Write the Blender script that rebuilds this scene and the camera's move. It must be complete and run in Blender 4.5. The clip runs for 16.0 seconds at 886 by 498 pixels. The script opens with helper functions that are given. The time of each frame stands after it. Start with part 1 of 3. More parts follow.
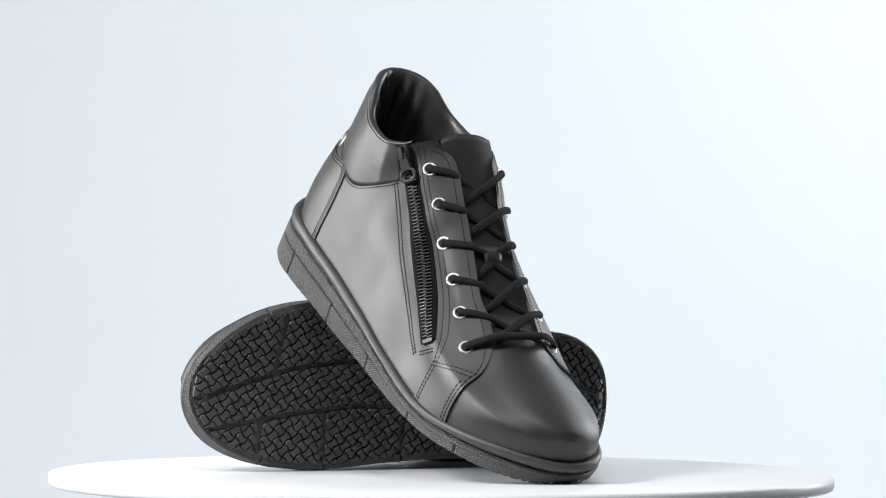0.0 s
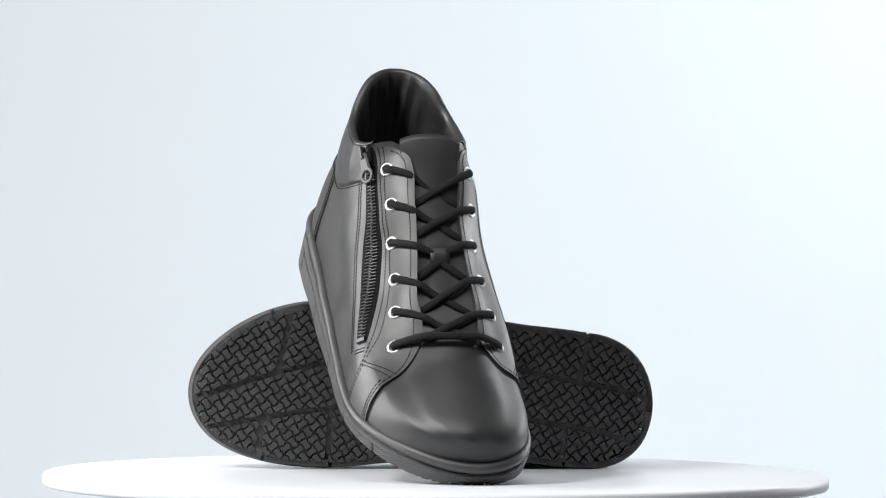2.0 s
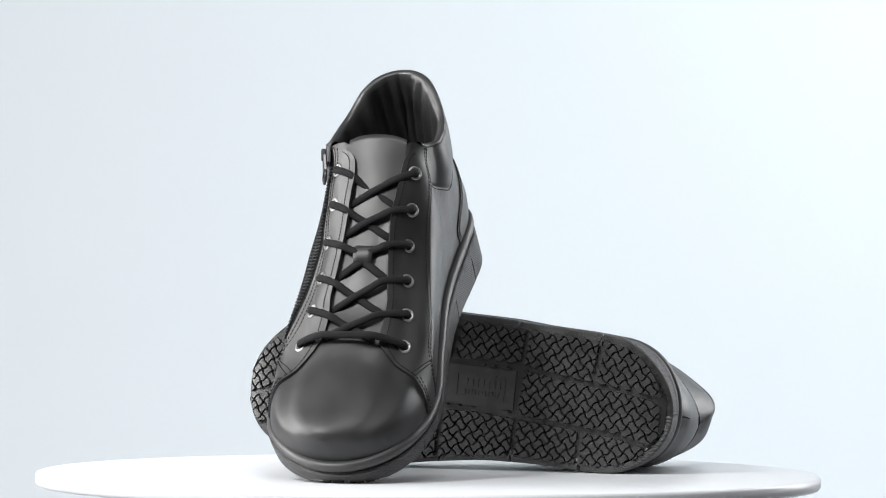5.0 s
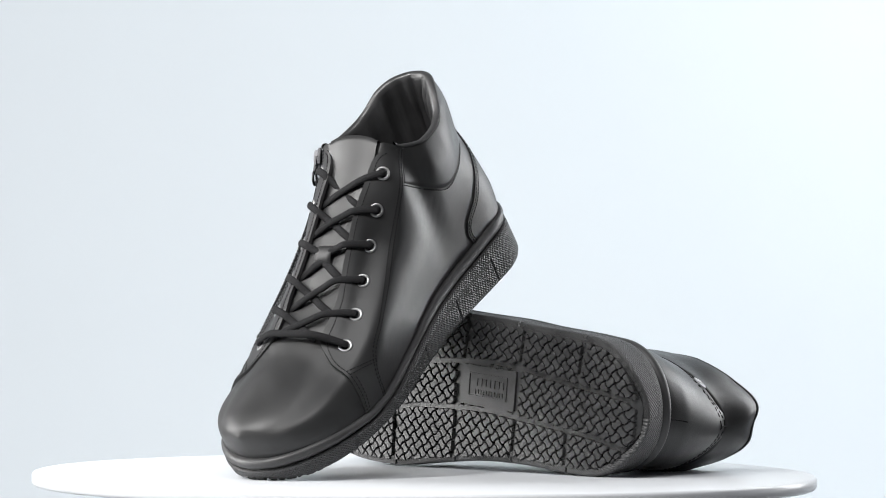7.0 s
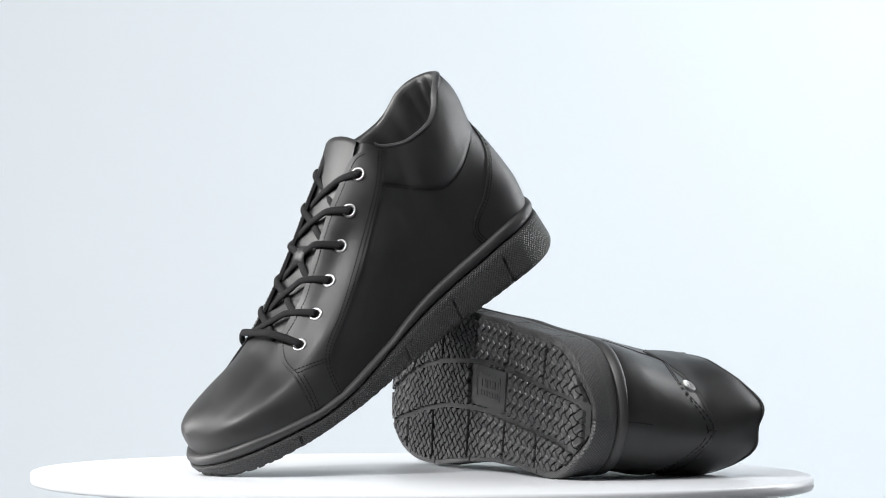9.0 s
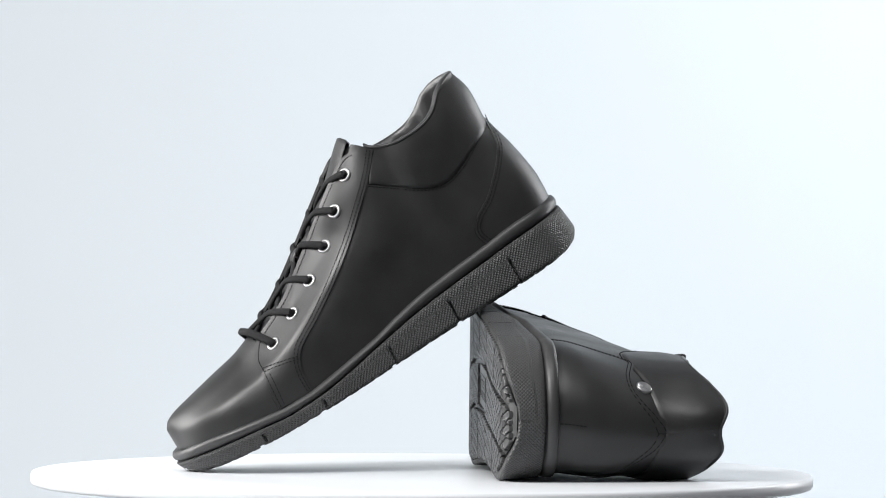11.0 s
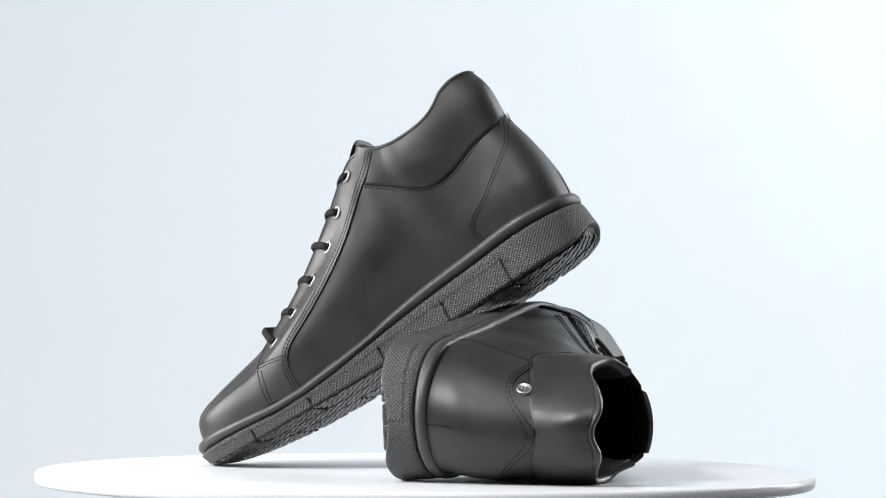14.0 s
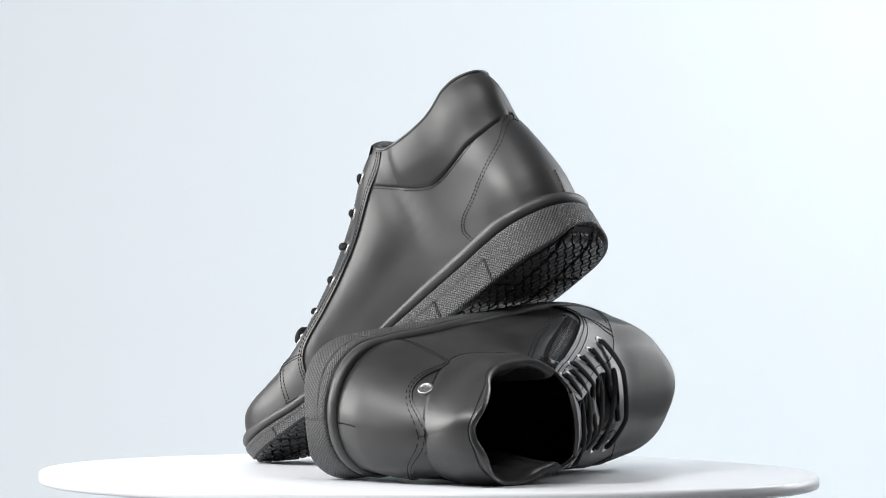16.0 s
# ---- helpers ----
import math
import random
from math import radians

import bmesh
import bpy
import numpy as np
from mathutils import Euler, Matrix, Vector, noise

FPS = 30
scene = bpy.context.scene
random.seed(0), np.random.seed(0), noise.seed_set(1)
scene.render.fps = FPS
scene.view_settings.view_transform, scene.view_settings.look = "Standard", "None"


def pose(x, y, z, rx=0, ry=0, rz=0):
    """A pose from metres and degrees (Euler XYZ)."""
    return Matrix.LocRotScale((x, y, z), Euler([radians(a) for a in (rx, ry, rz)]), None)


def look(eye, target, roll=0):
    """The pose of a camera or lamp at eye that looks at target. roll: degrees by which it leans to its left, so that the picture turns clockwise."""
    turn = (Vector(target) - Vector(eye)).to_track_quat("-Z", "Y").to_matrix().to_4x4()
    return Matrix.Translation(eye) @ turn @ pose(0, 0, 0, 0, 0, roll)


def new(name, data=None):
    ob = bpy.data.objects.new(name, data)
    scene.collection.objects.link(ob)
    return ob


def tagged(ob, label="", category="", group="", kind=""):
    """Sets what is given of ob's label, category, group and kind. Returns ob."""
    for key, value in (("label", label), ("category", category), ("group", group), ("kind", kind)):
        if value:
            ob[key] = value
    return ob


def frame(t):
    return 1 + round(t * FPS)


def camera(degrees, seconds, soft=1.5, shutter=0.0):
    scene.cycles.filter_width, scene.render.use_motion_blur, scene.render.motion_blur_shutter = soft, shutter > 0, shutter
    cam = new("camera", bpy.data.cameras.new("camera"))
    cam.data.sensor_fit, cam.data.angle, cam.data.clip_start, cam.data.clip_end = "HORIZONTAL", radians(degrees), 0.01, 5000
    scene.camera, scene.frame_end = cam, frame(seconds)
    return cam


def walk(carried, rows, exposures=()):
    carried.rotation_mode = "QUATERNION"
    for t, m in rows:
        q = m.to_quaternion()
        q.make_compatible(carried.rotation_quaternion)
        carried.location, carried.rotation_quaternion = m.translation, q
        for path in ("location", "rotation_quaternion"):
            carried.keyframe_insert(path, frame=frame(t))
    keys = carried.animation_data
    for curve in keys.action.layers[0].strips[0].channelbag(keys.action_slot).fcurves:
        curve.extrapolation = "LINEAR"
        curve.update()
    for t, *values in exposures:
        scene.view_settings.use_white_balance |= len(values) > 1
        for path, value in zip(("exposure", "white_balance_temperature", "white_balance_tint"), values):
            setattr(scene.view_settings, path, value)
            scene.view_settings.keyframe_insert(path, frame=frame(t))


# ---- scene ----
# One turn of the table: degrees per second, clockwise from above.
RATE = 10.2384
END = 16.0

cam = camera(13.987, END, soft=1.0)
EYE = pose(0.0, -2.3277, 0.1196, 90.5825, -0.3932, -0.0712)
walk(cam, [(0.0, EYE), (END, EYE)])

# ---------------------------------------------------------------- light
world = bpy.data.worlds.new("studio_air")
scene.world = world
world.use_nodes = True
world.node_tree.nodes["Background"].inputs[0].default_value = (0.86, 0.92, 1.0, 1)
world.node_tree.nodes["Background"].inputs[1].default_value = 0.06


def area_lamp(name, eye, target, sx, sy, power, colour=(1, 1, 1)):
    data = bpy.data.lights.new(name, "AREA")
    data.shape, data.size, data.size_y, data.energy, data.color = "RECTANGLE", sx, sy, power, colour
    ob = new(name, data)
    ob.matrix_world = look(eye, target)
    return ob


area_lamp("studio_lamp_left", (-1.8, 0.22, 0.62), (0, 0, 0.12), 1.4, 1.2, 57, (1.0, 0.99, 0.98))
area_lamp("studio_lamp_key", (-1.1, -1.0, 1.3), (0, 0, 0.1), 0.42, 0.42, 38, (1.0, 0.99, 0.98))
area_lamp("studio_lamp_side", (1.25, 1.0, 0.62), (0, 0, 0.12), 0.18, 1.2, 15, (0.97, 0.98, 1.0))
area_lamp("studio_lamp_front", (0.1, -0.95, 1.75), (0, 0, 0.1), 0.7, 0.6, 14, (1.0, 1.0, 1.0))
area_lamp("studio_lamp_backdrop", (1.35, 1.15, 0.95), (0.5, 2.4, 0.5), 0.9, 0.9, 28, (0.88, 0.96, 1.0))


# ---------------------------------------------------------------- materials
def material(name, colour, rough, grain=0.0, grain_scale=400.0, tint=0.12, tint_scale=25.0, metal=0.0, coat=0.0,
             rough_var=0.1, spec=0.5, weave=0.0, weave_scale=700.0, dent=0.0):
    m = bpy.data.materials.new(name)
    m.use_nodes = True
    nt = m.node_tree
    b = nt.nodes["Principled BSDF"]
    b.inputs["Metallic"].default_value = metal
    b.inputs["Coat Weight"].default_value = coat
    b.inputs["Coat Roughness"].default_value = 0.3
    b.inputs["Specular IOR Level"].default_value = spec
    tc = nt.nodes.new("ShaderNodeTexCoord")
    n1 = nt.nodes.new("ShaderNodeTexNoise")
    n1.inputs["Scale"].default_value, n1.inputs["Detail"].default_value = tint_scale, 4
    n2 = nt.nodes.new("ShaderNodeTexNoise")
    n2.inputs["Scale"].default_value, n2.inputs["Detail"].default_value = grain_scale, 3
    nt.links.new(tc.outputs["Object"], n1.inputs["Vector"])
    nt.links.new(tc.outputs["Object"], n2.inputs["Vector"])
    ramp = nt.nodes.new("ShaderNodeMapRange")
    ramp.inputs["From Min"].default_value, ramp.inputs["From Max"].default_value = 0.3, 0.7
    ramp.inputs["To Min"].default_value, ramp.inputs["To Max"].default_value = 1 - tint, 1 + tint
    nt.links.new(n1.outputs["Fac"], ramp.inputs["Value"])
    mul = nt.nodes.new("ShaderNodeVectorMath")
    mul.operation = "SCALE"
    mul.inputs[0].default_value = colour
    nt.links.new(ramp.outputs["Result"], mul.inputs["Scale"])
    nt.links.new(mul.outputs["Vector"], b.inputs["Base Color"])
    rr = nt.nodes.new("ShaderNodeMapRange")
    rr.inputs["From Min"].default_value, rr.inputs["From Max"].default_value = 0.3, 0.7
    rr.inputs["To Min"].default_value, rr.inputs["To Max"].default_value = rough - rough_var / 2, rough + rough_var / 2
    nt.links.new(n1.outputs["Fac"], rr.inputs["Value"])
    nt.links.new(rr.outputs["Result"], b.inputs["Roughness"])
    height = n2.outputs["Fac"]
    if weave:
        ck = nt.nodes.new("ShaderNodeTexWave")
        ck.inputs["Scale"].default_value = weave_scale
        ck.bands_direction = "DIAGONAL"
        nt.links.new(tc.outputs["Object"], ck.inputs["Vector"])
        ad = nt.nodes.new("ShaderNodeMath")
        ad.operation = "MULTIPLY_ADD"
        ad.inputs[1].default_value = weave
        nt.links.new(ck.outputs["Fac"], ad.inputs[0])
        nt.links.new(n2.outputs["Fac"], ad.inputs[2])
        height = ad.outputs[0]
    if grain:
        bp = nt.nodes.new("ShaderNodeBump")
        bp.inputs["Strength"].default_value, bp.inputs["Distance"].default_value = grain, 0.0006
        nt.links.new(height, bp.inputs["Height"])
        nt.links.new(bp.outputs["Normal"], b.inputs["Normal"])
        if dent:
            n3 = nt.nodes.new("ShaderNodeTexNoise")
            n3.inputs["Scale"].default_value, n3.inputs["Detail"].default_value = 42, 2
            nt.links.new(tc.outputs["Object"], n3.inputs["Vector"])
            b2 = nt.nodes.new("ShaderNodeBump")
            b2.inputs["Strength"].default_value, b2.inputs["Distance"].default_value = dent, 0.002
            nt.links.new(n3.outputs["Fac"], b2.inputs["Height"])
            nt.links.new(b2.outputs["Normal"], bp.inputs["Normal"])
    return m


LEATHER = material("black_leather", (0.0200, 0.0200, 0.0205), 0.43, 0.16, 1500, 0.14, 38, rough_var=0.14, dent=0.12)
LEATHER_PAD = material("padded_black_leather", (0.0205, 0.0205, 0.0210), 0.44, 0.18, 1300, 0.14, 40, rough_var=0.14, dent=0.2)
LINING = material("black_lining_leather", (0.030, 0.030, 0.031), 0.38, 0.2, 500, 0.2, 60)
RUBBER = material("black_rubber", (0.038, 0.038, 0.0388), 0.46, 0.06, 1200, 0.1, 60)
TREAD = material("tread_rubber", (0.038, 0.038, 0.0386), 0.36, 0.12, 900, 0.2, 120)
LACE = material("woven_black_cotton", (0.012, 0.012, 0.013), 0.85, 0.5, 1500, 0.2, 300, spec=0.25, weave=0.35, weave_scale=1500.0)
THREAD = material("black_thread", (0.010, 0.010, 0.011), 0.8, 0.2, 2000, spec=0.2)
EDGE = material("cut_leather_edge", (0.012, 0.012, 0.013), 0.7, 0.2, 900, spec=0.3)
NICKEL = material("brushed_nickel", (0.38, 0.38, 0.38), 0.36, 0.05, 900, 0.06, 90, metal=1.0)
GUNMETAL = material("dark_zip_metal", (0.055, 0.055, 0.058), 0.40, 0.05, 900, 0.1, 200, metal=1.0)
ZIP_TAPE = material("black_zip_tape", (0.009, 0.009, 0.0095), 0.9, 0.5, 1600, spec=0.1)
# near-black that stands in for the shade inside an eyelet
HOLE_SHADE = material("painted_eyelet_shade", (0.005, 0.005, 0.005), 0.8, 0.1, 600)
PLATE = material("white_lacquer", (0.69, 0.71, 0.735), 0.34, 0.02, 300, 0.01, 6)
PAPER = material("white_backdrop_paper", (0.630, 0.664, 0.694), 0.9, 0.03, 120, 0.01, 1.2)
PAINT = material("white_wall_paint", (0.78, 0.79, 0.80), 0.85, 0.08, 60, 0.02, 2)
# grey of the unseen room, chosen to hold down bounce light
GREY = material("unseen_room_grey", (0.30, 0.30, 0.31), 0.85, 0.08, 60, 0.04, 2)


def knurled(name, colour, scale):
    """Rubber with a fine grid of raised points."""
    m = material(name, colour, 0.50, 0.0)
    nt = m.node_tree
    b = nt.nodes["Principled BSDF"]
    uv = nt.nodes.new("ShaderNodeUVMap")
    ck = nt.nodes.new("ShaderNodeTexVoronoi")
    ck.inputs["Scale"].default_value = scale
    ck.inputs["Randomness"].default_value = 0.0
    rot = nt.nodes.new("ShaderNodeMapping")
    rot.inputs["Rotation"].default_value = (0, 0, radians(45))
    nt.links.new(uv.outputs["UV"], rot.inputs["Vector"])
    nt.links.new(rot.outputs["Vector"], ck.inputs["Vector"])
    bp = nt.nodes.new("ShaderNodeBump")
    bp.inputs["Strength"].default_value, bp.inputs["Distance"].default_value = 1.0, 0.0008
    bp.invert = True
    nt.links.new(ck.outputs["Distance"], bp.inputs["Height"])
    nt.links.new(bp.outputs["Normal"], b.inputs["Normal"])
    return m


KNURL = knurled("knurled_black_rubber", (0.043, 0.043, 0.0438), 620.0)


# ---------------------------------------------------------------- small tools
def part(name, bm, mat, parent, label=""):
    """Links a bmesh as one mesh object under a thing or a part."""
    me = bpy.data.meshes.new(name)
    bm.normal_update()
    bm.to_mesh(me)
    bm.free()
    for m in (mat if isinstance(mat, (list, tuple)) else [mat]):
        me.materials.append(m)
    ob = new(name, me)
    ob.parent = parent
    return tagged(ob, label=label)


def smooth(bm, angle=None):
    for f in bm.faces:
        f.smooth = True
    if angle:
        for e in bm.edges:
            if len(e.link_faces) == 2 and e.calc_face_angle(0) > radians(angle):
                e.smooth = False


def grid_faces(bm, rows, closed=False, flip=False, mat=0):
    """Quads between equal rows of vertices."""
    n = len(rows[0])
    out = []
    for a, b in zip(rows[:-1], rows[1:]):
        for k in range(n if closed else n - 1):
            j = (k + 1) % n
            q = [a[k], a[j], b[j], b[k]]
            q = [v for i, v in enumerate(q) if v not in q[:i]]
            if len(q) < 3:
                continue
            try:
                f = bm.faces.new(q[::-1] if flip else q)
            except ValueError:
                continue
            f.smooth, f.material_index = True, mat
            out.append(f)
    return out


class Curve:
    """A smooth function through given points (monotone cubic)."""

    def __init__(self, *pts):
        self.x = [p[0] for p in pts]
        self.y = [p[1] for p in pts]
        n = len(pts)
        d = [(self.y[i + 1] - self.y[i]) / (self.x[i + 1] - self.x[i]) for i in range(n - 1)]
        m = [d[0]] + [0 if d[i - 1] * d[i] <= 0 else 2 * d[i - 1] * d[i] / (d[i - 1] + d[i]) for i in range(1, n - 1)] + [d[-1]]
        self.m = m

    def __call__(self, t):
        x, y, m = self.x, self.y, self.m
        if t <= x[0]:
            return y[0] + m[0] * (t - x[0])
        if t >= x[-1]:
            return y[-1] + m[-1] * (t - x[-1])
        i = 0
        while x[i + 1] < t:
            i += 1
        h = x[i + 1] - x[i]
        s = (t - x[i]) / h
        return ((1 + 2 * s) * (1 - s) ** 2 * y[i] + s * (1 - s) ** 2 * h * m[i]
                + s * s * (3 - 2 * s) * y[i + 1] + s * s * (s - 1) * h * m[i + 1])


class Path:
    """A smooth path through points of the plane or of space, by its length from 0 to 1."""

    def __init__(self, *pts):
        self.p = [np.array(q, float) for q in pts]
        L = [0.0]
        for a, b in zip(self.p[:-1], self.p[1:]):
            L.append(L[-1] + np.linalg.norm(b - a))
        self.L = L
        self.length = L[-1]

    def __call__(self, t):
        t = min(max(t, 0.0), 1.0) * self.length
        i = 0
        while i < len(self.L) - 2 and self.L[i + 1] < t:
            i += 1
        h = self.L[i + 1] - self.L[i]
        s = (t - self.L[i]) / h
        p = self.p

        def tan(k):
            if 0 < k < len(p) - 1:
                return (p[k + 1] - p[k - 1]) / (self.L[k + 1] - self.L[k - 1])
            return (p[1] - p[0]) / self.L[1] if k == 0 else (p[-1] - p[-2]) / (self.L[-1] - self.L[-2])
        a, b = tan(i) * h, tan(i + 1) * h
        return ((1 + 2 * s) * (1 - s) ** 2 * p[i] + s * (1 - s) ** 2 * a + s * s * (3 - 2 * s) * p[i + 1] + s * s * (s - 1) * b)


def clamp(v, a=0.0, b=1.0):
    return min(max(v, a), b)


def ease(a, b, x):
    t = clamp((x - a) / (b - a))
    return t * t * (3 - 2 * t)


# ---------------------------------------------------------------- the room
def sheet(name, pts, mat, label, category, kind="structure"):
    bm = bmesh.new()
    bm.faces.new([bm.verts.new(p) for p in pts])
    r = bmesh.ops.extrude_face_region(bm, geom=bm.faces[:])
    nrm = (Vector(pts[1]) - Vector(pts[0])).cross(Vector(pts[2]) - Vector(pts[0])).normalized()
    bmesh.ops.translate(bm, vec=-nrm * 0.1, verts=[v for v in r["geom"] if isinstance(v, bmesh.types.BMVert)])
    bmesh.ops.recalc_face_normals(bm, faces=bm.faces[:])
    ob = part(name, bm, mat, None)
    return tagged(ob, label, category, kind=kind)


def studio():
    x, y0, y1, z0, z1 = 3.2, -4.6, 3.0, -0.85, 2.4
    # added closed room, never in view; its grey keeps bounce off the shoes
    sheet("floor", [(-x, y0, z0), (x, y0, z0), (x, y1, z0), (-x, y1, z0)], GREY, "plain unseen studio floor, grey to cut bounce light", "floor")
    sheet("ceiling", [(-x, y0, z1), (-x, y1, z1), (x, y1, z1), (x, y0, z1)], GREY, "plain unseen studio ceiling, grey to cut bounce light", "ceiling")
    sheet("wall_north", [(-x, y1, z0), (x, y1, z0), (x, y1, z1), (-x, y1, z1)], GREY, "plain unseen studio wall, grey to cut bounce light", "wall")
    sheet("wall_south", [(x, y0, z0), (-x, y0, z0), (-x, y0, z1), (x, y0, z1)], GREY, "plain unseen studio wall, grey to cut bounce light", "wall")
    sheet("wall_west", [(-x, y0, z0), (-x, y1, z0), (-x, y1, z1), (-x, y0, z1)], GREY, "plain unseen studio wall, grey to cut bounce light", "wall")
    sheet("wall_east", [(x, y1, z0), (x, y0, z0), (x, y0, z1), (x, y1, z1)], GREY, "plain unseen studio wall, grey to cut bounce light", "wall")
    # a sweep of paper: hangs behind the table and curves out over the floor
    bm = bmesh.new()
    prof = [(0.6, z0 + 0.012)]
    for k in range(9):
        a = k / 8 * math.pi / 2
        prof.append((1.5 + 0.9 * math.sin(a), z0 + 0.912 - 0.9 * math.cos(a)))
    prof += [(2.4, 0.8), (2.4, 2.2)]
    rows = [[bm.verts.new((xx, py, pz)) for xx in (-1.7, -0.8, 0, 0.8, 1.7)] for py, pz in prof]
    grid_faces(bm, rows)
    tagged(part("backdrop", bm, PAPER, None), "seamless pale blue-white paper backdrop sweep", "backdrop", kind="structure")


# ---------------------------------------------------------------- turntable
def turntable():
    thing = new("turntable")
    tagged(thing, "round white lacquered display turntable carrying two shoes", "turntable")
    bm = bmesh.new()
    R, T = 0.2508, 0.0085
    prof = [(0.0, 0.0), (R * 0.5, 0.0), (R - 0.0022, 0.0), (R - 0.0008, -0.0005), (R, -0.002), (R, -T + 0.002), (R - 0.0008, -T + 0.0005), (R - 0.0022, -T), (0.10, -T)]
    n = 160
    rows = []
    for r, z in prof:
        if r == 0:
            v = bm.verts.new((0, 0, z))
            rows.append([v] * n)
        else:
            rows.append([bm.verts.new((r * math.cos(k * math.tau / n), r * math.sin(k * math.tau / n), z)) for k in range(n)])
    grid_faces(bm, rows, closed=True, flip=True)
    bmesh.ops.recalc_face_normals(bm, faces=bm.faces[:])
    plate = part("plate", bm, PLATE, thing)
    plate.location = (0.0026, -0.0095, 0)
    bm = bmesh.new()
    prof = [(0.0, -T - 0.0005), (0.17, -T - 0.0005), (0.175, -T - 0.004), (0.175, -0.045), (0.16, -0.055), (0.0, -0.055)]
    rows = []
    for r, z in prof:
        rows.append([bm.verts.new((0, 0, z))] * 96 if r == 0 else [bm.verts.new((r * math.cos(k * math.tau / 96), r * math.sin(k * math.tau / 96), z)) for k in range(96)])
    grid_faces(bm, rows, closed=True, flip=True)
    bmesh.ops.recalc_face_normals(bm, faces=bm.faces[:])
    smooth(bm, 30)
    part("base", bm, PAINT, thing, "grey-white drive housing under the plate")
    return thing


def pedestal():
    """A plain stand under the table, so that it does not hang in the air."""
    bm = bmesh.new()
    bmesh.ops.create_cone(bm, cap_ends=True, segments=64, radius1=0.2, radius2=0.16, depth=0.85 - 0.055)
    bmesh.ops.translate(bm, vec=(0, 0, -0.85 / 2 - 0.055 / 2), verts=bm.verts[:])
    bmesh.ops.bevel(bm, geom=[e for e in bm.edges if abs(e.verts[0].co.z - e.verts[1].co.z) < 1e-5], offset=0.006, segments=2, affect="EDGES")
    tagged(part("pedestal", bm, PAINT, None), "plain white pedestal beneath the turntable", "pedestal", kind="structure")


# ---------------------------------------------------------------- shoe, in millimetres: x to the toe, z up, side +1 outer, -1 inner
MM = 0.000994
FEATHER = Curve((0, 42.7), (8, 42.5), (22, 42), (34, 41.7), (43, 41), (62, 38.5), (88, 35.7), (110, 33), (134, 28.5), (157, 23), (180, 19.4),
                (199, 16.7), (212, 15.2), (228, 15), (245, 16.5), (264, 18.6), (283, 20.7), (296, 21.3), (304, 21.5))
GROOVE = Curve((0, 35), (9, 34.3), (27, 33.4), (48, 32), (66, 30), (92, 27.5), (115, 24.8), (137, 21.5), (160, 17.5), (186, 12.8), (208, 10.2),
               (228, 9.4), (248, 11), (268, 12.6), (288, 14.2), (304, 15.2))
SOLE = Curve((0, 15.5), (3, 12.5), (8, 9.5), (20, 7.2), (45, 5.4), (90, 3.6), (150, 1.4), (200, 0), (238, 0.0), (255, 0.5), (275, 1.6), (290, 3.4), (298, 6.0), (304, 9.5))
BODY_HALF = Curve((40, 43), (60, 44), (85, 44.5), (110, 46), (134, 47.7), (168, 51), (202, 54.8), (216, 55.3), (230, 55.3))


def sole_half(x):
    """Half the sole's width, rounded at heel and toe."""
    if x < 46:
        return 43.3 * math.sqrt(max(1 - max((46 - x) / 47.5, 0) ** 2.3, 0))
    if x > 216:
        return 55.3 * math.sqrt(max(1 - ((x - 216) / 87.6) ** 2.06, 0))
    return BODY_HALF(x)


def HALF2(x):
    return sole_half(x) ** 2


MID = Curve((-2, -9), (15, -11), (40, -12), (75, -12.5), (110, -12.5), (150, -10), (200, -6), (225, -4), (250, -1), (275, 3), (290, 5.5), (304, 7))
# the upper
UP_HALF = Curve((0, 39.5), (40, 39.5), (60, 40), (85, 40.5), (110, 42), (134, 43.7), (168, 47), (202, 50.8), (216, 51.2), (230, 51.2))


def UPHALF2(x):
    if x > 216:
        return 51.2 ** 2 * (1 - ((x - 216) / 81.8) ** 2.45)
    return UP_HALF(x) ** 2


RIDGE = Curve((0, 243), (60, 187), (112, 142), (136, 123), (153, 109.5), (168, 97.5), (190, 81), (205, 71), (223, 61), (234, 56.8), (249, 53.2), (273, 47.2), (287, 43.6), (294, 40.5), (297.8, 36))
CAP = Curve((100, 143.5), (112, 133.2), (119, 128.4), (136, 114.2), (153, 102.3), (168, 90.5), (190, 74), (205, 66), (214, 63), (222, 62), (230, 64), (240, 70), (300, 71))
BACK = Curve((38, 2.8), (43, 2.6), (50, 2.2), (58, 2.3), (70, 4), (86, 7.6), (96, 10.6), (108, 14.6), (118, 16.2), (133, 17), (145, 19.5))
TOPLINE = Curve((17, 146), (20, 145.2), (26.4, 144), (33.5, 142), (38.5, 139.5), (43.7, 134.7), (50, 130), (59, 126.6), (70, 125.2), (79, 125), (86.5, 126.3), (95, 129.2), (104, 133), (112, 137.5))
COLLAR_HALF = Curve((0, 26), (20, 27), (35, 29), (50, 33), (65, 36), (80, 37), (95, 34), (112, 26))
NOSE = Path((296, 23), (297.3, 30), (296.8, 36), (293.5, 40.8), (287, 43.4), (273, 47.2), (261, 50.2), (249, 53.2), (234, 56.8), (223, 61), (205, 71), (190, 81), (168, 97.5), (153, 109.5), (136, 123), (112, 142))
HEEL = Path((2.7, 42.7), (2.2, 52), (4, 70), (7.6, 86), (10.6, 96), (14.6, 108), (16.2, 118), (17, 133), (19.5, 145.2))


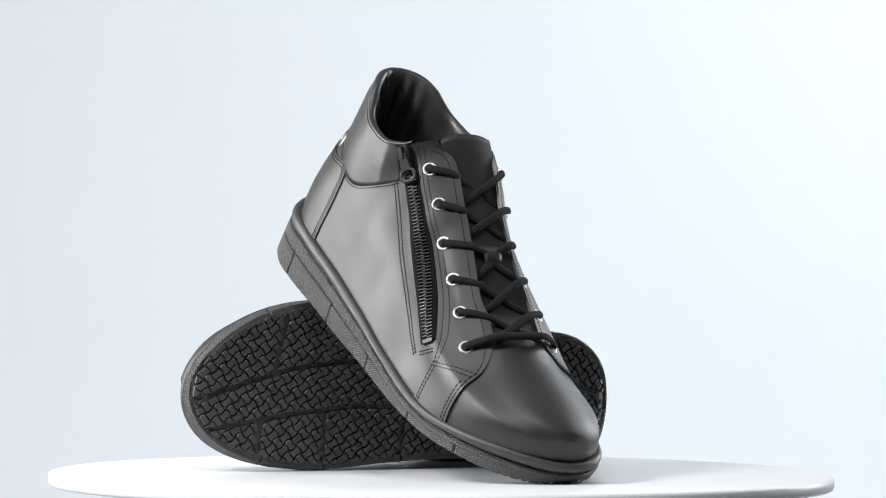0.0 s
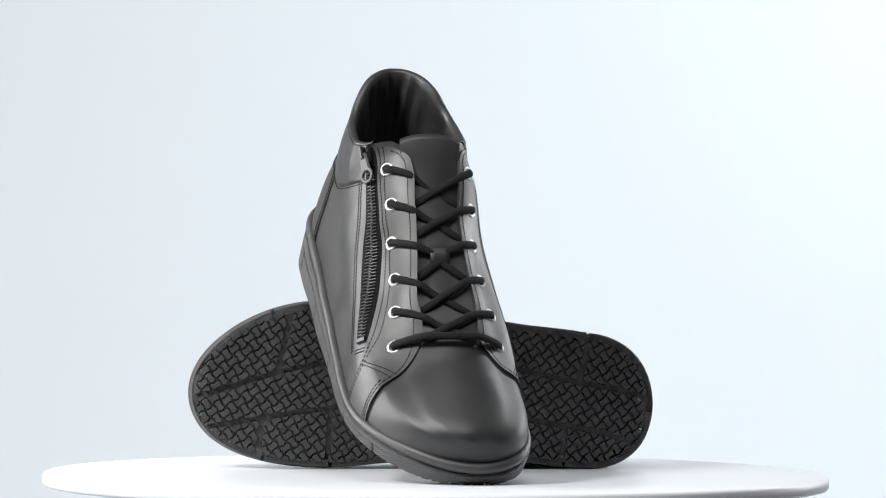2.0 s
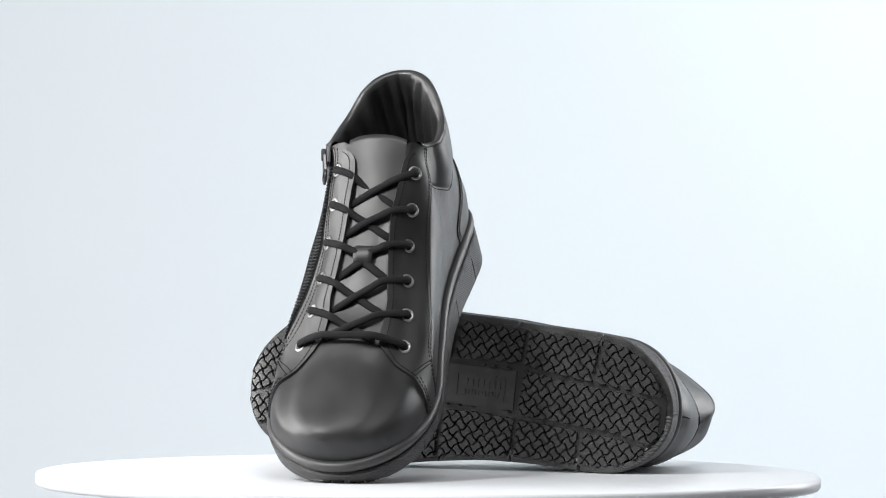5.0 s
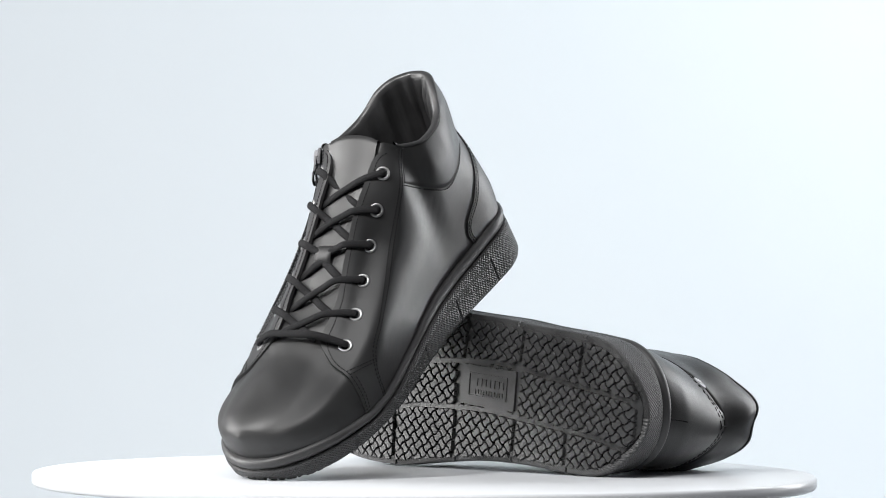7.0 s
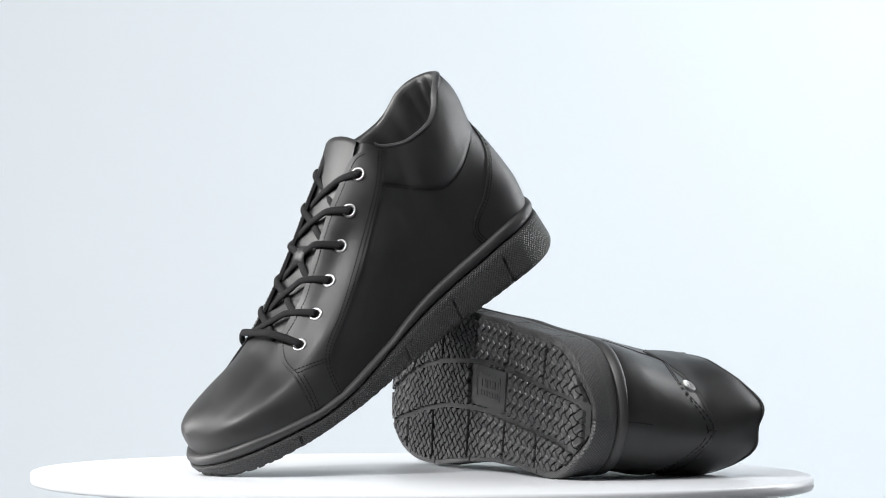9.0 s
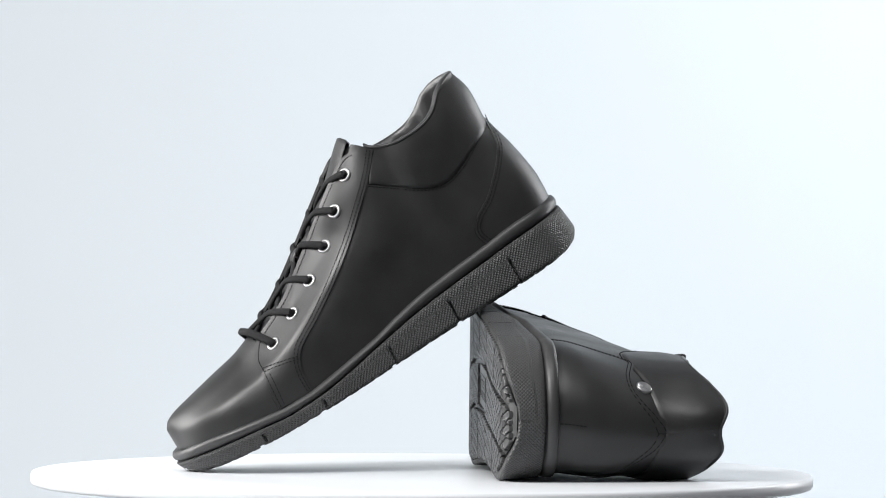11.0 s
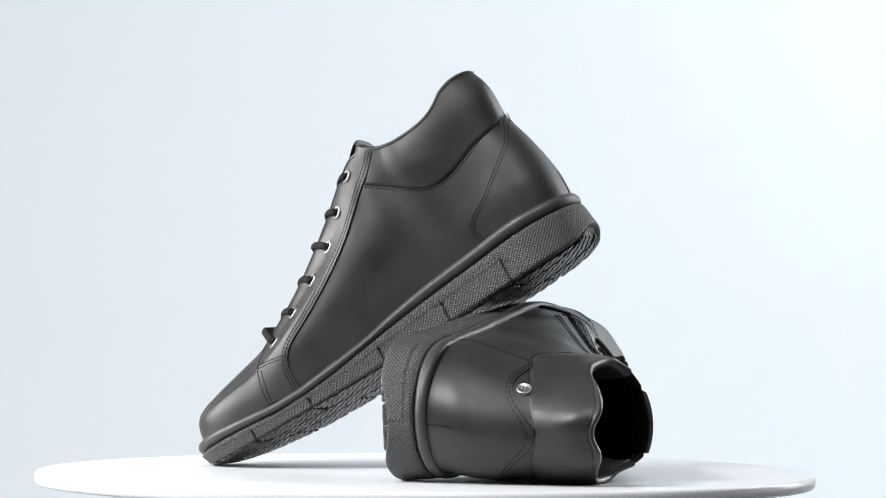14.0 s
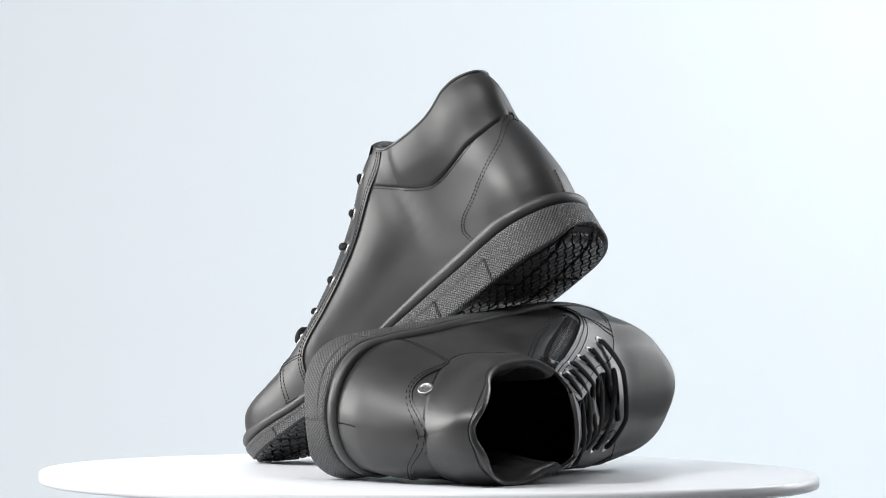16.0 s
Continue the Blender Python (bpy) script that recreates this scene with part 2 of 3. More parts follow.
def centre(x, z):
    zf = FEATHER(x)
    h = clamp((z - zf) / (RIDGE(x) - zf))
    hb = clamp((z - 45) / 60)
    top = -4.5 * ease(120, 85, x) + 1.8 * ease(95, 112, x) * ease(145, 125, x)
    top -= 2.2 * ease(45, 75, z) * ease(128, 100, z) * ease(80, 40, x)
    base = MID(x) if x > 40 else MID(40)
    lower = base + (4.0 * ease(45, 5, x))
    k = h if x > 100 else max(h, hb * 0.9 * ease(110, 80, x))
    return lower * (1 - k) + top * k


SLIM = Curve((90, 1.04), (114, 1.04), (136, 0.915), (153, 0.795), (174, 0.785), (194, 0.815), (215, 0.85), (238, 0.87), (262, 0.88), (285, 0.92), (300, 1.0))


def slim(x, h):
    """How far the upper draws in towards the lacing."""
    full = 1 + 0.045 * ease(0.2, 0.5, h) * ease(228, 190, x)
    return full * (1 - (1 - SLIM(clamp(x, 90, 300))) * ease(0.58, 0.79, h))


def wide2(x, z):
    """The square of the upper's half width."""
    zf = FEATHER(x)
    zr = RIDGE(x)
    h = max((z - zf) / (zr - zf), 0.0)
    p = 2.45 + 1.2 * ease(238, 285, x)
    a = UPHALF2(x)
    w = a * (1 - h ** p) * slim(x, h) ** 2
    m = ease(114, 84, x)
    if m > 0:
        h2 = clamp(1.14 * (z - zf) / (TOPLINE(x) - zf))
        s = h2 * h2 * (3 - 2 * h2)
        c = math.sqrt(max(a, 0)) * (1 - s) + COLLAR_HALF(x) * s
        w = w * (1 - m) + c * c * m
    d = (x - BACK(z)) / 46.0
    if d < 1:
        w *= (1 - (1 - d) ** 2.15) if d > 0 else d * 2.15
    return w


def on(x, z, side, off=0.0):
    """A point of the upper, and its outward normal, moved out by off."""
    w2 = wide2(x, z)
    w = math.sqrt(max(w2, 0.0))
    e = 0.4
    n = Vector((-(wide2(x + e, z) - wide2(x - e, z)) / (2 * e), side * 2 * max(w, 0.05), -(wide2(x, z + e) - wide2(x, z - e)) / (2 * e)))
    n.normalize()
    return Vector((x, centre(x, z) + side * w, z)) + n * off, n


class Maker:
    """Puts shoe millimetres into metres, mirrored for the other foot."""

    def __init__(self, mirror):
        self.s = -1 if mirror else 1

    def __call__(self, p):
        if self.s < 0:
            # the lying shoe's shaft sinks towards the table
            p = (p[0], p[1] + (3.2 * ease(42, 118, p[2]) + 3.2 * ease(45, 80, p[2]) * ease(130, 105, p[2]) * ease(80, 40, p[0])) * ease(210, 90, p[0]), p[2])
        if self.s < 0 and p[2] > 100 and p[0] < 90:
            # the lying shoe's collar sags into waves
            k = ease(104, 142, p[2]) * ease(90, 60, p[0])
            p = (p[0] + 1.2 * k * math.sin(p[1] * 0.21 + 0.6), p[1] * (1 + 0.05 * k),
                 p[2] - k * (1.6 * math.sin(p[1] * 0.25 + 2.0) + 1.2 * math.sin(p[1] * 0.11 + 0.4)))
        return (p[0] * MM, p[1] * MM * self.s, p[2] * MM)

    def vert(self, bm, p):
        return bm.verts.new(self(p))

    def done(self, bm):
        if self.s < 0:
            bmesh.ops.reverse_faces(bm, faces=bm.faces[:])


def ring(v, n):
    """The points (x, z) of one level of the upper, from the toe side to the back."""
    f, b = NOSE(v), HEEL(v)
    f1, b1, f0, b0 = NOSE(1), HEEL(1), NOSE(0), HEEL(0)
    out = []
    for k in range(n + 1):
        s = (1 - math.cos(math.pi * k / n)) / 2
        x = f[0] + (b[0] - f[0]) * s
        z = f[1] + (b[1] - f[1]) * s
        l1 = f1[1] + (b1[1] - f1[1]) * clamp((f1[0] - x) / (f1[0] - b1[0]))
        if x < f1[0]:
            z += (TOPLINE(x) - l1) * v ** 3.5 * min(1, 6 * s, 6 * (1 - s) if s > 0.5 else 1)
        elif v > 0.98:
            z += (137.5 - 142) * v ** 3.5
        l0 = f0[1] + (b0[1] - f0[1]) * (f0[0] - x) / (f0[0] - b0[0])
        z += (FEATHER(x) - 0.8 - l0) * (1 - v) ** 2.2
        out.append((x, z))
    return out


def shell_point(x, z, side, k, n):
    if k in (0, n):
        p = Vector((x, centre(x, z), z))
    else:
        p, _ = on(x, z, side)
    if x > 100:
        p.z = min(p.z, CAP(x))
    return p


def patch(mk, bm, a, b, side, off, nt=60, nu=10, edge=1.2, puff=0.0, edges=(1, 1, 1, 1), squeeze=False, late=False):
    """A panel of leather laid on the upper between two paths of (x, z), with turned-down edges."""
    rows = []
    us = [k / nu for k in range(nu + 1)]
    if squeeze:
        us = [u * u for u in us]
    for i in range(nt + 1):
        t = i / nt
        if late:
            t = 1 - (1 - t) ** 1.8
        p0, p1 = a(t), b(t)
        row = []
        for u in us:
            q = p0 * (1 - u) + p1 * u
            if squeeze and u == 0:
                q[0] = BACK(q[1])
            if late:
                e = ease(0.75, 1.0, t)
                q[0] = q[0] * (1 - e) + BACK(q[1]) * e
            row.append((q, t, u))
        rows.append(row)
    grid = []
    for i, row in enumerate(rows):
        line = []
        for j, (q, t, u) in enumerate(row):
            o = off + puff * math.sin(math.pi * u) * ease(-0.05, 0.2, t)
            line.append(mk.vert(bm, on(q[0], q[1], side, o)[0]))
        pre, post = [], []
        if edges[2]:
            q = row[0][0]
            pre = [mk.vert(bm, on(q[0], q[1], side, -0.6)[0])]
        if edges[3]:
            q = row[-1][0]
            post = [mk.vert(bm, on(q[0], q[1], side, -0.6)[0])]
        grid.append(pre + line + post)
    if edges[0]:
        grid.insert(0, [mk.vert(bm, on(*(rows[0][min(max(j - len(pre), 0), nu)][0]), side, -0.6)[0]) for j in range(len(grid[0]))])
    if edges[1]:
        grid.append([mk.vert(bm, on(*(rows[-1][min(max(j - len(pre), 0), nu)][0]), side, -0.6)[0]) for j in range(len(grid[0]))])
    grid_faces(bm, grid, flip=side > 0)


def stitches(mk, bm, path, side, off, pitch=2.4, size=(1.5, 0.34, 0.3), shift=0.0):
    """A row of short thread bars along a path of (x, z) on the upper."""
    n = int(path.length / pitch)
    for k in range(n):
        t = (k + 0.5) / n
        q = path(t)
        d = (path(min(t + 0.01, 1.0)) - path(max(t - 0.01, 0.0)))
        d /= max(np.linalg.norm(d), 1e-6)
        q = q + np.array([-d[1], d[0]]) * shift
        a, n0 = on(q[0] - d[0] * size[0] / 2, q[1] - d[1] * size[0] / 2, side, off)
        b, n1 = on(q[0] + d[0] * size[0] / 2, q[1] + d[1] * size[0] / 2, side, off)
        bar(mk, bm, a, b, n0, size[1], size[2])


def bar(mk, bm, a, b, n, w, h):
    """A small bar from a to b, w wide, standing h along n."""
    d = (b - a)
    if d.length < 1e-6:
        return
    s = d.normalized().cross(n).normalized() * w
    u = n * h
    vs = [mk.vert(bm, p) for p in (a - s - u, b - s - u, b + s - u, a + s - u, a - s * 0.6 + u, b - s * 0.6 + u, b + s * 0.6 + u, a + s * 0.6 + u)]
    for f in ((0, 3, 2, 1), (4, 5, 6, 7), (0, 1, 5, 4), (1, 2, 6, 5), (2, 3, 7, 6), (3, 0, 4, 7)):
        bm.faces.new([vs[i] for i in f])


def tube(mk, bm, pts, ups, rw, rh, seg=10):
    """A flattened cord through points; ups give the way that it faces."""
    P = Path(*[tuple(p) for p in pts])
    U = [Vector(u) for u in ups]
    n = max(8, int(P.length / 1.3))
    rows = []
    for i in range(n + 1):
        t = i / n
        p = Vector(P(t))
        d = Vector(P(min(t + 0.01, 1))) - Vector(P(max(t - 0.01, 0)))
        d.normalize()
        k = clamp(t * (len(U) - 1), 0, len(U) - 1.0001)
        j = int(k)
        up = U[j].lerp(U[j + 1], k - j)
        s = d.cross(up).normalized()
        up = s.cross(d).normalized()
        rows.append([mk.vert(bm, p + s * rw * math.cos(a) + up * rh * math.sin(a)) for a in [q * math.tau / seg for q in range(seg)]])
    grid_faces(bm, rows, closed=True)
    for r, fl in ((rows[0], False), (rows[-1], True)):
        bm.faces.new(r[::-1] if fl else r)


# panel borders in (x, z)
EYE_FRONT = [(107.5, 133.6), (112.5, 133.2), (118.5, 130.6), (136, 117.3), (153, 103.5), (168, 91.5), (190, 75), (205, 66.2), (221, 57.5), (229, 48.5), (231.5, 41), (233.2, 29), (234, 16.5)]
EYE_BACK = [(95.4, 128.7), (100, 123), (104.5, 118), (117.6, 105), (140, 84), (162, 67.4), (182.7, 54), (200.6, 43.4), (205.7, 38), (208, 33), (209, 27), (209, 21), (208.6, 14.8)]
ZIP = [(97.5, 127.5), (112.5, 114.4), (144.4, 87.2), (181.7, 59.8), (199, 47.4)]
EYE_BACK_IN = [(101.5, 131.5), (106, 126.5), (115.1, 117.8), (130, 104.8), (147, 90.8), (165.5, 76.7), (184.3, 63.4), (201, 51), (208, 43.5), (211, 36), (212, 28), (212.5, 21), (212, 14.8)]
COLLAR_SEAM = [(110, 111.5), (103, 106.8), (96, 102), (88, 96.5), (81, 92.3), (74, 88.6), (67, 86.9), (58, 88), (47, 92), (32, 100), (22, 107), (15.3, 110.5)]
COLLAR_TOP = [(97, 129.6), (94, 128.4), (91, 127.2), (88, 126.2), (79, 124.5), (70, 124.7), (59, 126.1), (50, 129.5), (43.7, 134.2), (38.5, 139), (28, 143), (19.6, 144.8)]
COUNTER = [(16.2, 109), (17.2, 103), (18.2, 96), (21, 89), (29, 80), (38, 71.5), (46, 64.5), (56, 58.5), (61.4, 53), (62.8, 46.6), (59.5, 38.2)]
COUNTER_IN = [(16.4, 110.5), (17, 103), (18.8, 95.5), (23, 91), (31, 89.6), (44, 91.5), (52, 92.5), (56.5, 89), (58.5, 77), (59, 60), (58.5, 47), (58, 38.5)]
EYE_FRONT_IN = [(x + 0.9, z + 1.4) for x, z in EYE_FRONT[:8]] + [(222, 57.8), (232.5, 50), (238, 42), (241, 30), (242.5, 16.5)]
EYES_OUT = [(119.2, 123.0), (136.5, 106.0), (153.4, 89.5), (173.0, 75.2), (193.6, 62.5), (214.1, 51.9)]
EYES_IN = [(116.1, 123.5), (135.3, 109.0), (153.9, 91.5), (175.0, 77.6), (194.6, 65.3), (215.2, 52.5)]



def outline(off=0.0, notch=False, n=150):
    """The sole's plan, all round: (point, outward way, x)."""
    xs = [151.05 - 152.55 * math.cos(math.pi * k / n) for k in range(n + 1)]
    cuts = NOTCHES[1] + NOTCHES[-1]
    xs = [x for x in xs if min(abs(x - c) for c in cuts) > 1.8]
    xs = sorted(xs + [c + d for c in cuts for d in (-1.5, -1.0, -0.9, 0.9, 1.0, 1.5)])
    pts = [(x, MID(x) + math.sqrt(max(HALF2(x), 0)), 1) for x in xs] + [(x, MID(x) - math.sqrt(max(HALF2(x), 0)), -1) for x in reversed(xs[1:-1])]
    out = []
    m = len(pts)
    for k in range(m):
        a, b = pts[k - 1], pts[(k + 1) % m]
        d = Vector((b[0] - a[0], b[1] - a[1]))
        nrm = Vector((-d.y, d.x)).normalized()
        out.append((Vector(pts[k][:2]), nrm, pts[k][0], pts[k][2]))
    return out


TAPER = Curve((-2, 2.2), (40, 1.6), (90, 0.6), (150, -0.2), (200, -0.8), (250, -1.7), (304, -2.6))
NOTCHES = {1: (53, 101, 151, 206, 251), -1: (46, 104, 158, 214, 255)}


def sole(mk, thing):
    ol = outline()

    def strip(name, prof, mat, label="", uv=False, notch=False):
        bm = bmesh.new()
        lay = bm.loops.layers.uv.new("UVMap") if uv else None
        rows = []
        for o, z in prof:
            row = []
            for p, nr, x, side in ol:
                zz = z(x)
                oo = o(x) if callable(o) else o
                if notch:
                    k = min(abs(x - c) for c in NOTCHES[side])
                    low = (GROOVE(x) - zz) / max(GROOVE(x) - SOLE(x), 1)
                    if k < 0.95 and low > 0.3 and 20 < x < 280:
                        oo -= 2.8
                q = p + nr * oo
                row.append(mk.vert(bm, (q.x, q.y, zz)))
            rows.append(row)
        grid_faces(bm, rows, closed=True, flip=True)
        if uv:
            idx = {}
            for j, row in enumerate(rows):
                L = 0.0
                for i, v in enumerate(row):
                    if i:
                        L += (row[i].co.xy - row[i - 1].co.xy).length
                    idx[v] = (L, v.co.z)
            for f in bm.faces:
                far = max(idx[v][0] for v in f.verts)
                for l in f.loops:
                    u, w = idx[l.vert]
                    l[lay].uv = (u + 0.7 if far - u > 0.3 else u, w)
        mk.done(bm)
        return part(name, bm, mat, thing, label)

    strip("welt", [(-9, lambda x: FEATHER(x) - 1.0), (-4.6, lambda x: FEATHER(x) + 0.1), (-2.9, lambda x: FEATHER(x) + 0.6), (-1.3, lambda x: FEATHER(x) - 0.1), (-0.4, lambda x: FEATHER(x) - 1.6),
                   (-0.1, lambda x: FEATHER(x) * 0.55 + GROOVE(x) * 0.45), (-0.8, lambda x: GROOVE(x) + 1.6), (-2.2, lambda x: GROOVE(x) + 0.7), (-3.2, lambda x: GROOVE(x) - 0.4)],
          RUBBER, "smooth rounded rubber welt")
    fl = TAPER

    def lerp(k):
        return lambda x: GROOVE(x) * (1 - k) + SOLE(x) * k
    strip("midsole", [(-3.4, lambda x: GROOVE(x) - 0.2), (-1.4, lambda x: GROOVE(x) - 0.3), (-0.3, lambda x: GROOVE(x) - 1.0)]
          + [(lambda x, k=k: fl(x) * k, lerp(0.08 + 0.80 * k)) for k in (0.12, 0.25, 0.35, 0.5, 0.65, 0.8, 0.92, 1.0)]
          + [(lambda x: fl(x) - 0.7, lambda x: SOLE(x) + 1.5), (lambda x: fl(x) - 1.8, lambda x: SOLE(x) + 1.2), (lambda x: fl(x) - 5.0, lambda x: SOLE(x) + 1.3)],
          KNURL, "rubber midsole wall with a fine raised grid", uv=True, notch=True)
    # the underside between the two edges
    bm = bmesh.new()
    n = 150
    xs = [151.05 - 152.5 * math.cos(math.pi * k / n) for k in range(n + 1)]
    rows = []
    for x in xs[8:-10]:
        w = math.sqrt(max(HALF2(x), 0)) - 4.2 + min(TAPER(x), 0)
        w = max(w, 1)
        row = []
        for u in (-1, -0.985, -0.9, -0.5, 0, 0.5, 0.9, 0.985, 1):
            row.append(mk.vert(bm, (x, MID(x) + u * w, SOLE(x) + (1.3 if abs(u) == 1 else 2.6))))
        rows.append(row)
    grid_faces(bm, rows)
    mk.done(bm)
    base = part("outsole", bm, TREAD, thing, "black rubber outsole with deep channels")
    tread(mk, base)
    return base


# the channels of the tread: (x, y) with y to the outer side
CHANNELS = [
    [(304, 15), (284, 7), (262, -3), (232, -14.5), (199, -21.7), (151, -27.6), (124, -29.8), (100, -29), (58, -24.5), (20, -21.5), (-2, -18)],
    [(300, 34.5), (252, 21), (226, 14), (190, 6.5), (153, 3.2), (124, 2), (99, 3.5), (60, 5.2), (30, 7.3), (-2, 13.5)],
    [(240.5, -60), (247, -11)], [(253.5, 22), (254, 53)], [(210, 11), (208, 56)], [(153, 4), (153.5, 44)], [(99.5, 4), (101, 40)], [(54.5, 6), (54, 40)],
    [(44.5, -60), (48, -26)], [(96, -64), (99, -29)], [(146, -64), (149, -28)], [(196.5, -66), (199, -22)], [(154, -27), (154.5, 2)], [(98.5, -29), (100.5, 3)],
]
LOGO = ((101.5, -27.0), (152.0, 0.5))


def near_channel(x, y):
    return min(channel_side(ch, x, y)[0] for ch in CHANNELS)


def channel_side(ch, x, y):
    """How far a channel lies, whether its tip is the nearest, and the side of it."""
    best = None
    for (x0, y0), (x1, y1) in zip(ch[:-1], ch[1:]):
        dx, dy = x1 - x0, y1 - y0
        t = clamp(((x - x0) * dx + (y - y0) * dy) / (dx * dx + dy * dy))
        d = math.hypot(x - x0 - t * dx, y - y0 - t * dy)
        if best is None or d < best[0]:
            tip = (t == 0 and (x0, y0) == ch[0]) or (t == 1 and (x1, y1) == ch[-1])
            best = (d, tip, (x - x0) * dy - (y - y0) * dx > 0)
    return best


def tread_ok(x, y):
    if not 3 < x < 300:
        return False
    w = math.sqrt(max(HALF2(x), 0)) - 3.0 + min(TAPER(x), 0)
    if abs(y - MID(x)) > w:
        return False
    if x < 40 or x > 240:
        for a in (0.7, 2.4, 0.0, math.pi, 0.35, 2.8, 5.6, 3.9):
            rim = 2.4 - 0.75 * min(TAPER(x), 0)
            xx, yy = x + rim * math.cos(a), y + rim * math.sin(a)
            if not -1.4 < xx < 303.5 or abs(yy - MID(xx)) > math.sqrt(max(HALF2(xx), 0)):
                return False
    if LOGO[0][0] - 2 < x < LOGO[1][0] + 2 and LOGO[0][1] < y < LOGO[1][1]:
        return False
    return near_channel(x, y) > 1.5


def tread_pieces():
    """The blocks of the tread: plan outlines of waisted squares, cut by rim and channels."""
    pitch, ang, amp, gap = 6.0, radians(-47), 0.80, 0.36
    ca, sa = math.cos(ang), math.sin(ang)
    h = pitch / 2
    out = []
    for i in range(-54, 55):
        for j in range(-54, 55):
            cu, cv = i * pitch, j * pitch
            cx, cy = 150 + cu * ca - cv * sa, cu * sa + cv * ca
            if not (-6 < cx < 310 and abs(cy) < 72):
                continue
            s = 1 if (i + j) % 2 == 0 else -1

            def inside(x, y):
                u, v = (x - cx) * ca + (y - cy) * sa, -(x - cx) * sa + (y - cy) * ca
                bu = amp * math.cos(math.pi * clamp(v / pitch, -0.5, 0.5)) * -s
                bv = amp * math.cos(math.pi * clamp(u / pitch, -0.5, 0.5)) * s
                return abs(u) < h - gap + bu and abs(v) < h - gap + bv

            beside = []
            for ch in CHANNELS:
                d, tip, _ = channel_side(ch, cx, cy)
                if d < pitch and not (tip and d > 2.5):
                    beside.append(ch)
            groups = {}
            for a in range(9):
                for b in range(9):
                    u, v = (a - 4) * 0.9, (b - 4) * 0.9
                    x, y = cx + u * ca - v * sa, cy + u * sa + v * ca
                    if inside(x, y) and tread_ok(x, y):
                        key = tuple(channel_side(ch, x, y)[2] for ch in beside)
                        groups.setdefault(key, []).append((x, y))
            for key, got in groups.items():
                if len(got) < 5:
                    continue
                gx, gy = sum(p[0] for p in got) / len(got), sum(p[1] for p in got) / len(got)
                if not (inside(gx, gy) and tread_ok(gx, gy)):
                    continue
                fin = []
                for k in range(20):
                    a = ang + math.tau * k / 20 + math.pi / 4
                    ux, uy = math.cos(a), math.sin(a)
                    lo = 0.0
                    while lo < 8 and inside(gx + (lo + 0.5) * ux, gy + (lo + 0.5) * uy) and tread_ok(gx + (lo + 0.5) * ux, gy + (lo + 0.5) * uy):
                        lo += 0.5
                    for step in (0.25, 0.125, 0.06):
                        if inside(gx + (lo + step) * ux, gy + (lo + step) * uy) and tread_ok(gx + (lo + step) * ux, gy + (lo + step) * uy):
                            lo += step
                    fin.append((gx + lo * ux, gy + lo * uy))
                out.append((gx, gy, fin))
    return out


PIECES = []


